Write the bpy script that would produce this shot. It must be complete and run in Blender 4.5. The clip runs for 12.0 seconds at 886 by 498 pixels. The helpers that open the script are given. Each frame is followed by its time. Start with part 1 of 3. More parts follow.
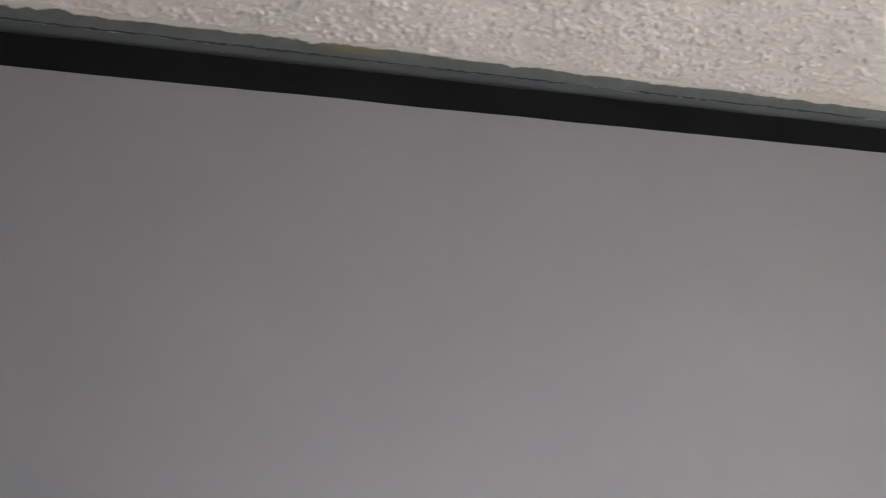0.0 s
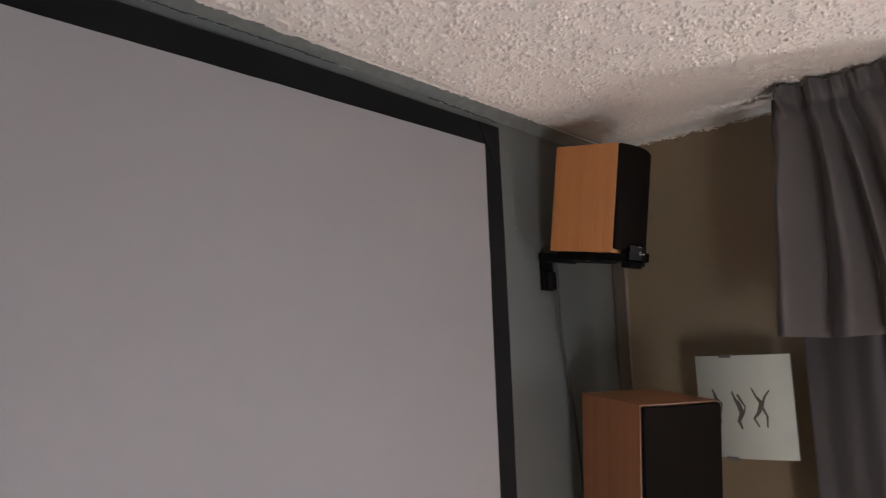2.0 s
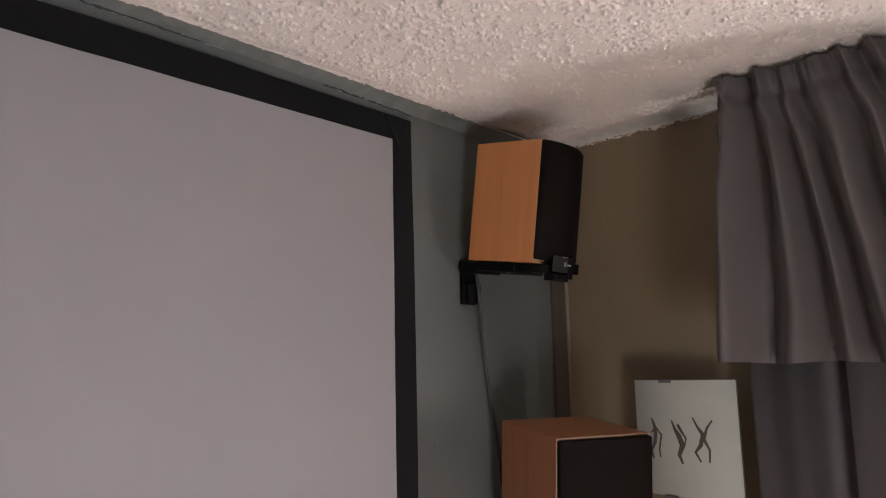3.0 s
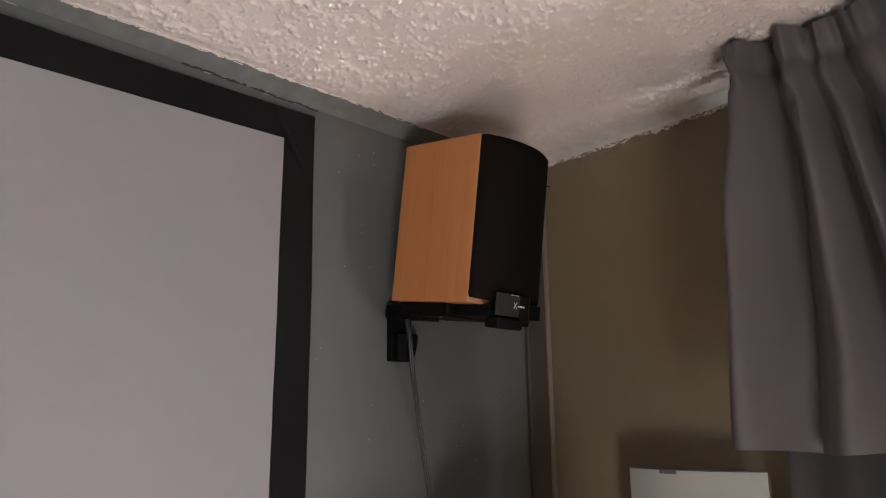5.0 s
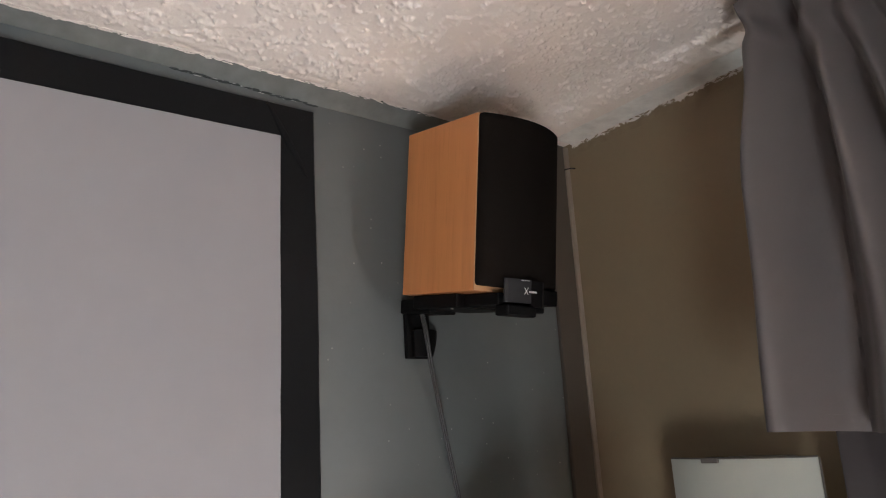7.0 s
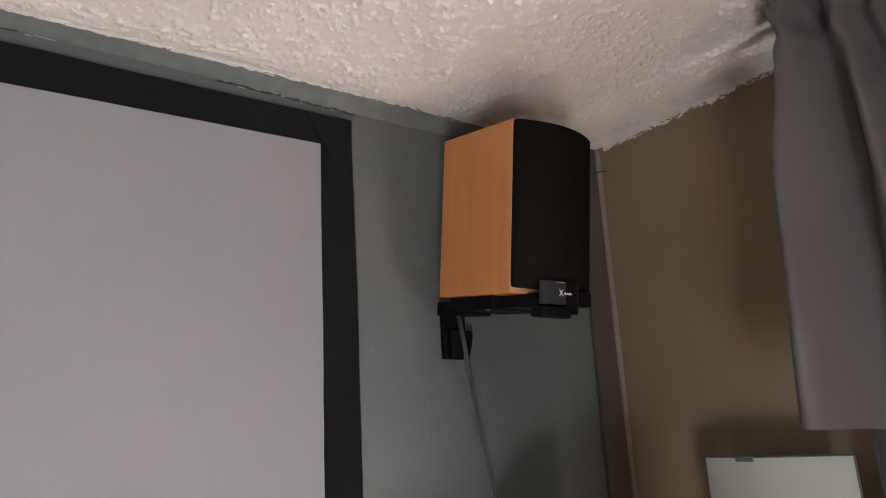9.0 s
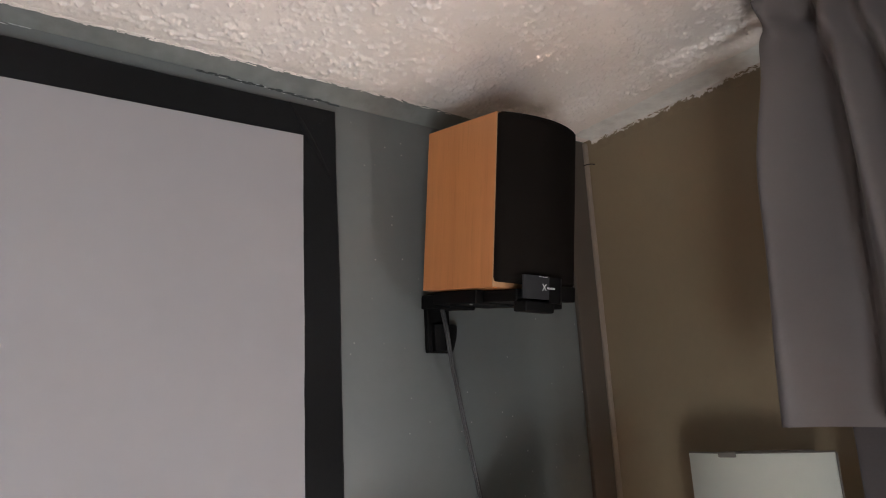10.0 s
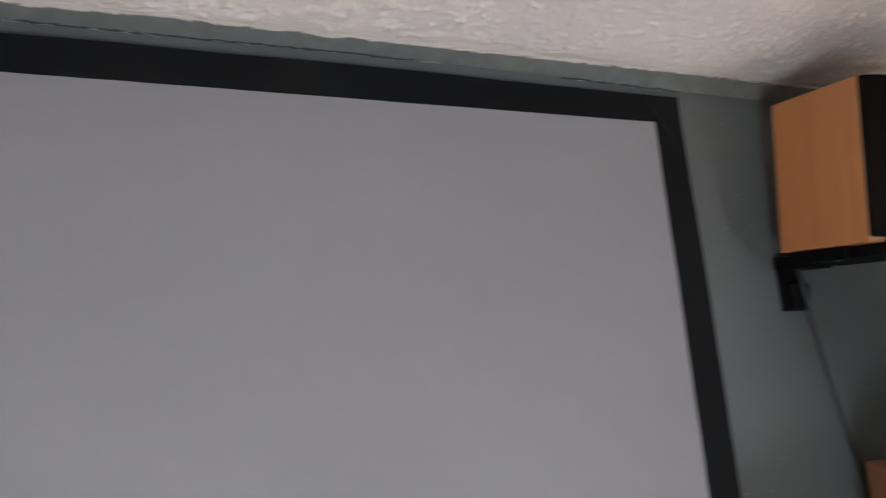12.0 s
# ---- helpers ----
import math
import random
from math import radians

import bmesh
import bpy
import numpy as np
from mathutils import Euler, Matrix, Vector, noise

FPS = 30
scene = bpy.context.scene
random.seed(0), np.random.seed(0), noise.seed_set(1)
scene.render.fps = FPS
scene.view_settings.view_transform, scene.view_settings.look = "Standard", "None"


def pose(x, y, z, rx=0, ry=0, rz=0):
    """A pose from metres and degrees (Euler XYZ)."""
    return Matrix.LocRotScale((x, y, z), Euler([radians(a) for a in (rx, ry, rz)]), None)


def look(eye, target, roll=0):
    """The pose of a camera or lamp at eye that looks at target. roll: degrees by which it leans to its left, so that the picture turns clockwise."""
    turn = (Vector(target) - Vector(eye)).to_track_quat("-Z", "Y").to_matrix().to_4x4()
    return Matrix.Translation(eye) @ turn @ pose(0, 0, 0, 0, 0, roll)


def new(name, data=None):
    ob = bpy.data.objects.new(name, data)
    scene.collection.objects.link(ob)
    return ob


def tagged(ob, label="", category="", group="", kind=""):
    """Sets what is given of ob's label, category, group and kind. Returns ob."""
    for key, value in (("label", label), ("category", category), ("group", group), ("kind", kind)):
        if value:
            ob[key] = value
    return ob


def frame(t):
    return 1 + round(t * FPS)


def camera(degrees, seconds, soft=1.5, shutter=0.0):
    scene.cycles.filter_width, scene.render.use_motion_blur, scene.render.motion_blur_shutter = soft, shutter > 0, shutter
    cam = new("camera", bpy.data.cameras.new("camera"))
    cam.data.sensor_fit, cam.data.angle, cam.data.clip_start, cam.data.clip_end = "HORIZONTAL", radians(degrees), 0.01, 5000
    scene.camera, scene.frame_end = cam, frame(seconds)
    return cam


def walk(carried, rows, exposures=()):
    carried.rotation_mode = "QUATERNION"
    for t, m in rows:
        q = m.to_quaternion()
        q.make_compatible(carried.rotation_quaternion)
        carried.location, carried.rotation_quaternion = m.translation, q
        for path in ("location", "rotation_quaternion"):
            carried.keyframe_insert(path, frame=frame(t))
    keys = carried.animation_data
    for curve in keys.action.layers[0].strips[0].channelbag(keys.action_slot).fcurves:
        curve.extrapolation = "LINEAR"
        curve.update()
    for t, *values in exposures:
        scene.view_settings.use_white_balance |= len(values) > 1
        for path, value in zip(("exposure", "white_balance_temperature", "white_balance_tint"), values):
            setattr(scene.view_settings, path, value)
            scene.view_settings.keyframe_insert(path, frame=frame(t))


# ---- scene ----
# ---- camera ----
cam = camera(61.7, 12.0, soft=1.0, shutter=0.4)
PATH = [
    (0, (-0.076, 0.006, 1.7), (0.455, 1.898, 2.072), -0.3),
    (0.2, (0.011, -0.007, 1.695), (0.612, 1.865, 2.057), -0.7),
    (0.5, (0.111, -0.003, 1.678), (0.869, 1.811, 2.043), -1.7),
    (0.8, (0.176, 0.054, 1.685), (1.128, 1.779, 2.03), -2.4),
    (1, (0.225, 0.094, 1.699), (1.29, 1.755, 2.025), -2.7),
    (1.5, (0.346, 0.193, 1.71), (1.665, 1.664, 2.015), -2.9),
    (2, (0.456, 0.217, 1.717), (1.904, 1.565, 2.01), -2.0),
    (2.5, (0.629, 0.212, 1.734), (2.081, 1.552, 2.039), -1.3),
    (3, (0.785, 0.198, 1.745), (2.231, 1.544, 2.059), -1.3),
    (3.2, (0.826, 0.209, 1.746), (2.256, 1.57, 2.066), -1.2),
    (5, (1.325, 0.339, 1.776), (2.64, 1.77, 2.247), -0.6),
    (5.5, (1.401, 0.339, 1.776), (2.656, 1.821, 2.253), -1.3),
    (6, (1.436, 0.339, 1.766), (2.651, 1.853, 2.251), -2.5),
    (6.5, (1.457, 0.33, 1.762), (2.646, 1.863, 2.249), -3.0),
    (7, (1.453, 0.318, 1.759), (2.617, 1.868, 2.25), -3.2),
    (9, (1.422, 0.298, 1.753), (2.523, 1.891, 2.254), -3.1),
    (9.5, (1.433, 0.305, 1.758), (2.539, 1.9, 2.241), -2.9),
    (10, (1.444, 0.295, 1.761), (2.56, 1.886, 2.235), -2.9),
    (10.5, (1.442, 0.285, 1.761), (2.574, 1.862, 2.24), -3.4),
    (11, (1.41, 0.287, 1.757), (2.54, 1.874, 2.212), -4.6),
    (11.5, (1.299, 0.296, 1.747), (2.234, 2.003, 2.205), -4.6),
    (12, (1.089, 0.28, 1.719), (1.725, 2.117, 2.191), -4.0),
]
EXPOSURES = [
    (0.0, 2.77, 5980, 7), (1.0, 2.47, 6110, 12), (2.0, 2.55, 6250, 15), (3.0, 2.67, 6400, 18), (5.0, 2.80, 6350, 17), (5.5, 2.96, 6260, 14),
    (6.5, 3.06, 6140, 12), (9.0, 3.03, 6110, 12), (11.0, 3.02, 6060, 12), (11.5, 2.96, 5910, 12), (12.0, 2.73, 5720, 8),
]
walk(cam, [(t, look(eye, target, roll)) for t, eye, target, roll in PATH], EXPOSURES)

# ---- world, daylight ----
NORTH, EAST, TOP = 1.478, 2.705, 2.40
RISE = 0.0095
WEST, SOUTH = -1.8, -0.8

SUN_ELEVATION, SUN_ROTATION = radians(56), radians(120)
world = bpy.data.worlds.new("daylight")
scene.world = world
world.use_nodes = True
wn = world.node_tree.nodes
sky = wn.new("ShaderNodeTexSky")
sky.sky_type = "NISHITA"
sky.sun_disc = False
sky.sun_elevation, sky.sun_rotation = SUN_ELEVATION, SUN_ROTATION
world.node_tree.links.new(sky.outputs[0], wn["Background"].inputs[0])
wn["Background"].inputs[1].default_value = 0.1


def daylight(name, eye, target, size_x, size_y, watts, colour):
    """Sky light that enters through a window's opening."""
    lamp = bpy.data.lights.new(name, "AREA")
    lamp.shape, lamp.size, lamp.size_y, lamp.energy, lamp.color = "RECTANGLE", size_x, size_y, watts, colour
    ob = new(name, lamp)
    ob.matrix_world = look(eye, target)
    return ob


sun = bpy.data.lights.new("sun", "SUN")
sun.energy, sun.angle, sun.color = 4.8, radians(0.5), (1.0, 0.96, 0.91)
new("sun", sun).matrix_world = look((2.66 + 4.84, -0.6 - 2.80, 1.0 + 8.29), (2.66, -0.6, 1.0))
daylight("daylight_east", (2.645, -0.52, 1.30), (1.745, 0.62, 1.62), 0.11, 0.5, 1.55, (1.0, 0.94, 0.87))
# Added in an unseen low south window; its place follows the shadow directions.
daylight("daylight_south", (0.66, SOUTH + 0.02, 0.55), (0.80, 1.478, 1.35), 0.6, 0.7, 3.15, (1.0, 0.98, 0.96))


# ---- materials ----
def material(name, colour, rough=0.6, metal=0.0, spec=0.5):
    m = bpy.data.materials.new(name)
    m.use_nodes = True
    b = m.node_tree.nodes["Principled BSDF"]
    b.inputs["Base Color"].default_value = (*colour, 1)
    b.inputs["Roughness"].default_value = rough
    b.inputs["Metallic"].default_value = metal
    b.inputs["Specular IOR Level"].default_value = spec
    return m


def node(m, kind, **sets):
    n = m.node_tree.nodes.new(kind)
    for key, value in sets.items():
        n.inputs[key.replace("_", " ")].default_value = value
    return n


def link(m, a, b):
    m.node_tree.links.new(a, b)


def bsdf(m):
    return m.node_tree.nodes["Principled BSDF"]


def coords(m, scale=(1, 1, 1)):
    tc = node(m, "ShaderNodeTexCoord")
    mp = node(m, "ShaderNodeMapping", Scale=scale)
    link(m, tc.outputs["Object"], mp.inputs["Vector"])
    return mp.outputs["Vector"]


def noise_tex(m, vec, scale, detail=4.0, rough=0.55):
    n = node(m, "ShaderNodeTexNoise", Scale=scale, Detail=detail, Roughness=rough)
    link(m, vec, n.inputs["Vector"])
    return n.outputs["Fac"]


def ramp(m, fac, stops):
    r = node(m, "ShaderNodeValToRGB")
    el = r.color_ramp.elements
    while len(el) < len(stops):
        el.new(0.5)
    for e, (p, c) in zip(el, stops):
        e.position, e.color = p, (*c, 1) if len(c) == 3 else c
    link(m, fac, r.inputs["Fac"])
    return r.outputs["Color"]


def grey(v):
    return (v, v, v)


def mix(m, fac, a, b, blend="MIX"):
    n = m.node_tree.nodes.new("ShaderNodeMix")
    n.data_type, n.blend_type = "RGBA", blend
    for value, slot in ((fac, 0), (a, 6), (b, 7)):
        if isinstance(value, (int, float)):
            n.inputs[slot].default_value = value
        elif isinstance(value, tuple):
            n.inputs[slot].default_value = (*value, 1)
        else:
            link(m, value, n.inputs[slot])
    return n.outputs[2]


def sums(m, kind, a, b):
    n = m.node_tree.nodes.new("ShaderNodeMath")
    n.operation = kind
    for value, slot in ((a, 0), (b, 1)):
        if isinstance(value, (int, float)):
            n.inputs[slot].default_value = value
        else:
            link(m, value, n.inputs[slot])
    return n.outputs[0]


def bump(m, height, strength=0.3, distance=0.002, after=None):
    b = node(m, "ShaderNodeBump", Strength=strength, Distance=distance)
    link(m, height, b.inputs["Height"])
    if after is not None:
        link(m, after, b.inputs["Normal"])
    link(m, b.outputs["Normal"], bsdf(m).inputs["Normal"])
    return b.outputs["Normal"]


def axis(m, n):
    tc = node(m, "ShaderNodeTexCoord")
    sep = node(m, "ShaderNodeSeparateXYZ")
    link(m, tc.outputs["Object"], sep.inputs[0])
    return sep.outputs[n]


def mottled(name, colour, rough, vary=0.12, big=2.5, fine=90.0, relief=0.25, depth=0.001, metal=0.0, spec=0.5, stretch=(1, 1, 1)):
    """A surface with broad and fine variation of its colour, roughness and relief."""
    m = material(name, colour, rough, metal, spec)
    v = coords(m, stretch)
    a, b = noise_tex(m, v, big, 3), noise_tex(m, v, fine, 5)
    lo, hi = tuple(c * (1 - vary) for c in colour), tuple(min(1, c * (1 + vary)) for c in colour)
    broad = ramp(m, a, [(0.3, lo), (0.7, hi)])
    col = mix(m, 0.35, broad, ramp(m, b, [(0.3, lo), (0.7, hi)]))
    link(m, col, bsdf(m).inputs["Base Color"])
    link(m, ramp(m, b, [(0.2, grey(max(0, rough - 0.08))), (0.8, grey(min(1, rough + 0.08)))]), bsdf(m).inputs["Roughness"])
    bump(m, b, relief, depth)
    return m


WHITE_PAINT = (0.80, 0.77, 0.73)
GREY_PAINT = (0.132, 0.148, 0.146)
BROWN_PAINT = (0.245, 0.196, 0.124)

ceiling_paint = mottled("ceiling_paint", WHITE_PAINT, 0.70, 0.05, 1.6, 160, 0.35, 0.0008, spec=0.35)
plaster = coords(ceiling_paint)
flecks = ramp(ceiling_paint, noise_tex(ceiling_paint, plaster, 130.0, 3.0, 0.6), [(0.50, grey(0)), (0.58, grey(1))])
pits = ramp(ceiling_paint, noise_tex(ceiling_paint, plaster, 330.0, 2.0, 0.5), [(0.35, grey(0)), (0.65, grey(1))])
bump(ceiling_paint, sums(ceiling_paint, "ADD", flecks, sums(ceiling_paint, "MULTIPLY", pits, 0.35)), 0.32, 0.0009)


def wall_paint(name, colour, rough, specks):
    m = mottled(name, colour, rough, 0.07, 1.4, 70, 0.22, 0.0008)
    if specks:
        v = coords(m)
        flat = node(m, "ShaderNodeCombineXYZ")
        link(m, axis(m, 0), flat.inputs[0])
        link(m, axis(m, 2), flat.inputs[1])
        vo = node(m, "ShaderNodeTexVoronoi", Scale=20.0)
        vo.voronoi_dimensions = "2D"
        link(m, flat.outputs[0], vo.inputs["Vector"])
        near = ramp(m, vo.outputs["Distance"], [(0.020, grey(1)), (0.038, grey(0))])
        where = ramp(m, noise_tex(m, v, 9.0, 2), [(0.47, grey(0)), (0.56, grey(1))])
        old = bsdf(m).inputs["Base Color"].links[0].from_socket
        link(m, mix(m, mix(m, 1.0, near, where, "MULTIPLY"), old, (0.36, 0.36, 0.34)), bsdf(m).inputs["Base Color"])
    return m


grey_wall = wall_paint("grey_wall_paint", GREY_PAINT, 0.42, True)
brown_wall = wall_paint("brown_wall_paint", BROWN_PAINT, 0.5, False)
plain_wall = wall_paint("taupe_wall_paint", (0.15, 0.13, 0.11), 0.6, False)
# Corner batten: darker strip and paler edge, each with its own even colour.
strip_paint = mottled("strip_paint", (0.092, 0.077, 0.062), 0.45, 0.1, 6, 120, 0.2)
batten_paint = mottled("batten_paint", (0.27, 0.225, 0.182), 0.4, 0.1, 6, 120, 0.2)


def cove_paint(name, colour, along, edge, ragged, stains):
    """Wall paint cut in raggedly below a white edge, with chips and yellowed stretches."""
    m = material(name, colour, 0.4)
    z, v = axis(m, 2), coords(m)
    stretched = coords(m, (1, 0.3, 0.3) if along == 0 else (0.3, 1, 0.3))
    rag = noise_tex(m, stretched, 95.0, 6, 0.85)
    slow = noise_tex(m, stretched, 11.0, 3, 0.7)
    level = sums(m, "ADD", sums(m, "MULTIPLY", sums(m, "SUBTRACT", rag, 0.5), ragged), sums(m, "MULTIPLY", sums(m, "SUBTRACT", slow, 0.5), ragged))
    high = sums(m, "GREATER_THAN", z, sums(m, "ADD", level, edge))
    tone = ramp(m, noise_tex(m, v, 30, 4), [(0.3, tuple(c * 0.85 for c in colour)), (0.7, tuple(c * 1.12 for c in colour))])
    if stains:
        tone = mix(m, ramp(m, noise_tex(m, stretched, 2.6, 2), [(0.56, grey(0)), (0.70, grey(0.35))]), tone, (0.30, 0.27, 0.2))
        off = sums(m, "ABSOLUTE", sums(m, "SUBTRACT", axis(m, 0), 0.14), 0.0)
        spread = ramp(m, sums(m, "ADD", off, sums(m, "MULTIPLY", rag, 0.03)), [(0.045, grey(0.9)), (0.105, grey(0))])
        upper = ramp(m, sums(m, "SUBTRACT", z, 2.0), [(0.3965, grey(0)), (0.3995, grey(1))])
        tone = mix(m, mix(m, 1.0, spread, upper, "MULTIPLY"), tone, (0.36, 0.27, 0.13))
    link(m, mix(m, high, tone, WHITE_PAINT), bsdf(m).inputs["Base Color"])
    link(m, ramp(m, noise_tex(m, v, 140, 3), [(0.35, grey(0.38)), (0.7, grey(0.5))]), bsdf(m).inputs["Roughness"])
    bump(m, noise_tex(m, v, 60, 2), 0.1, 0.0006)
    return m


grey_cove = cove_paint("grey_cove_paint", (0.185, 0.207, 0.202), 0, 2.3998, 0.006, True)
white_cove = cove_paint("white_cove_paint", (0.74, 0.76, 0.74), 1, 2.52, 0.01, False)
brown_lip = cove_paint("brown_lip_paint", BROWN_PAINT, 1, 2.4078, 0.030, False)
glint_chip_paint = mottled("glint_chip_paint", (0.5, 0.52, 0.52), 0.22, 0.2, 20, 160, 0.3)
crease_bead = mottled("crease_bead", (0.075, 0.085, 0.085), 0.16, 0.3, 20, 160, 0.7, 0.002)


def cloth(name, colour, rough=0.9, weave=900.0, vary=0.08, sheen=0.15):
    m = mottled(name, colour, rough, vary, 3.0, 240, 0.15, 0.0006, spec=0.08)
    v = coords(m)
    wave = []
    for direction in ("X", "Y", "Z"):
        w = node(m, "ShaderNodeTexWave", Scale=weave / 6.283, Distortion=0.6, Detail=1.0)
        w.bands_direction = direction
        link(m, v, w.inputs["Vector"])
        wave.append(w.outputs["Fac"])
    bump(m, sums(m, "ADD", sums(m, "ADD", wave[0], wave[1]), wave[2]), 0.05, 0.0003)
    bsdf(m).inputs["Sheen Weight"].default_value = sheen
    bsdf(m).inputs["Sheen Roughness"].default_value = 0.5
    return m


velvet = cloth("black_velvet", (0.0105, 0.0113, 0.0122), 0.85, 1100, 0.25, 0.03)
screen_vinyl = mottled("screen_vinyl", (0.290, 0.288, 0.305), 0.55, 0.015, 1.2, 420, 0.08, 0.0003, spec=0.35)
grille_cloth = cloth("grille_cloth", (0.0085, 0.0070, 0.0060), 0.95, 1500, 0.2, 0.0)
curtain_cloth = cloth("curtain_cloth", (0.116, 0.108, 0.109), 0.56, 1300, 0.08, 0.05)
bsdf(curtain_cloth).inputs["Specular IOR Level"].default_value = 0.35
lining_cloth = cloth("lining_cloth", (0.076, 0.073, 0.076), 0.7, 1300, 0.08, 0.2)


def veneer(name, light, dark, vertical=2):
    m = material(name, light, 0.36)
    scale = [42.0, 42.0, 42.0]
    scale[vertical] = 1.6
    v = coords(m, tuple(scale))
    grain = noise_tex(m, v, 1.0, 6, 0.62)
    pores = noise_tex(m, coords(m, tuple(s * 5 if n != vertical else 14 for n, s in enumerate(scale))), 1.0, 3)
    col = ramp(m, grain, [(0.3, dark), (0.52, light), (0.75, tuple(min(1, c * 1.1) for c in light))])
    fleck = ramp(m, pores, [(0.32, grey(0.93)), (0.45, grey(1))])
    link(m, mix(m, 1.0, col, fleck, "MULTIPLY"), bsdf(m).inputs["Base Color"])
    link(m, ramp(m, pores, [(0.3, grey(0.42)), (0.7, grey(0.3))]), bsdf(m).inputs["Roughness"])
    bump(m, pores, 0.08, 0.0004)
    return m


beech = veneer("beech_veneer", (0.56, 0.235, 0.082), (0.52, 0.21, 0.072))
cherry = veneer("cherry_veneer", (0.34, 0.140, 0.056), (0.29, 0.115, 0.045))
# Tone of the thin line along the stand loudspeaker's front top edge.
stand_edge_band = mottled("stand_edge_band", (0.26, 0.14, 0.075), 0.45, 0.12, 8, 150, 0.1)
edge_band = mottled("edge_band", (0.52, 0.29, 0.145), 0.4, 0.08, 8, 150, 0.1)
black_steel = mottled("black_steel", (0.0045, 0.0045, 0.0047), 0.55, 0.25, 12, 300, 0.25, 0.0004, spec=0.12)
grey_plastic = mottled("grey_plastic", (0.022, 0.023, 0.025), 0.42, 0.12, 10, 350, 0.25, 0.0003, spec=0.3)
print_white = mottled("print_white", (0.75, 0.75, 0.74), 0.5, 0.05, 40, 400, 0.05)
rubber = mottled("cable_sheath", (0.035, 0.036, 0.037), 0.35, 0.2, 20, 300, 0.1)
steel = mottled("worn_steel", (0.35, 0.33, 0.3), 0.4, 0.2, 30, 300, 0.2, 0.0004, metal=0.9)
clip_metal = mottled("clip_metal", (0.14, 0.135, 0.125), 0.45, 0.15, 30, 300, 0.2)
motif_paint = mottled("motif_paint", (0.10, 0.088, 0.075), 0.5, 0.25, 40, 200, 0.1)
rod_metal = mottled("rod_metal", (0.022, 0.02, 0.019), 0.35, 0.2, 20, 200, 0.1, metal=0.5)
carpet = mottled("carpet", (0.52, 0.36, 0.26), 0.95, 0.2, 3, 240, 0.9, 0.004)
frame_paint = mottled("frame_paint", (0.72, 0.72, 0.7), 0.4, 0.05, 6, 120, 0.15)

frosted = mottled("frosted_glass", (0.55, 0.60, 0.55), 0.45, 0.03, 4, 260, 0.12, 0.0004)
bsdf(frosted).inputs["Transmission Weight"].default_value = 0.12
glass = material("window_glass", (1, 1, 1), 0.02)
bsdf(glass).inputs["Transmission Weight"].default_value = 1.0


# ---- mesh helpers ----
def finish(ob, bm, mat, smooth=False):
    bmesh.ops.recalc_face_normals(bm, faces=bm.faces[:])
    for f in bm.faces:
        f.smooth = smooth
    for e in bm.edges if smooth else ():
        e.smooth = len(e.link_faces) != 2 or e.calc_face_angle(0.0) < 0.75
    bm.to_mesh(ob.data)
    bm.free()
    ob.data.materials.append(mat)
    return ob


def thing(name, label, category, m=None, group="", kind=""):
    ob = new(name)
    ob.empty_display_size = 0.05
    if m is not None:
        ob.matrix_world = m
    return tagged(ob, label, category, group, kind)


def part(name, bm, mat, parent=None, label="", smooth=False):
    ob = new(name, bpy.data.meshes.new(name))
    finish(ob, bm, mat, smooth)
    ob.parent = parent
    return tagged(ob, label) if label else ob


def solid(name, bm, mat, label, category="", kind="", smooth=False):
    ob = part(name, bm, mat, None, "", smooth)
    return tagged(ob, label, category or name.replace("_", " "), "", kind)


def box(bm, lo, hi, bevel=0.0, m=None, segs=2):
    made = bmesh.ops.create_cube(bm, size=1.0)["verts"]
    size, mid = [b - a for a, b in zip(lo, hi)], [(a + b) / 2 for a, b in zip(lo, hi)]
    for v in made:
        v.co = Vector([c * s + k for c, s, k in zip(v.co, size, mid)])
    if bevel:
        edges = list({e for v in made for e in v.link_edges})
        made = list({v for f in bmesh.ops.bevel(bm, geom=edges, offset=bevel, segments=segs, profile=0.5, affect="EDGES")["faces"] for v in f.verts} | {v for v in made if v.is_valid})
    if m is not None:
        bmesh.ops.transform(bm, matrix=m, verts=made)
    return bm


def new_box(lo, hi, bevel=0.0, m=None):
    return box(bmesh.new(), lo, hi, bevel, m)


def cylinder(bm, a, b, r, r2=None, segs=20):
    a, b = Vector(a), Vector(b)
    turn = (b - a).to_track_quat("Z", "Y").to_matrix().to_4x4()
    bmesh.ops.create_cone(bm, cap_ends=True, segments=segs, radius1=r, radius2=r if r2 is None else r2, depth=(b - a).length, matrix=Matrix.Translation((a + b) / 2) @ turn)
    return bm


def grid_mesh(bm, nu, nv, place):
    rows = [[bm.verts.new(place(i / nu, j / nv)) for i in range(nu + 1)] for j in range(nv + 1)]
    for j in range(nv):
        for i in range(nu):
            bm.faces.new((rows[j][i], rows[j][i + 1], rows[j + 1][i + 1], rows[j + 1][i]))
    return rows


def shell(bm, nu, nv, front, back):
    """A closed sheet between a front and a back surface."""
    a, b = grid_mesh(bm, nu, nv, front), grid_mesh(bm, nu, nv, back)
    for j in range(nv):
        for i in (0, nu):
            bm.faces.new((a[j][i], a[j + 1][i], b[j + 1][i], b[j][i]))
    for i in range(nu):
        for j in (0, nv):
            bm.faces.new((a[j][i], a[j][i + 1], b[j][i + 1], b[j][i]))
    return bm


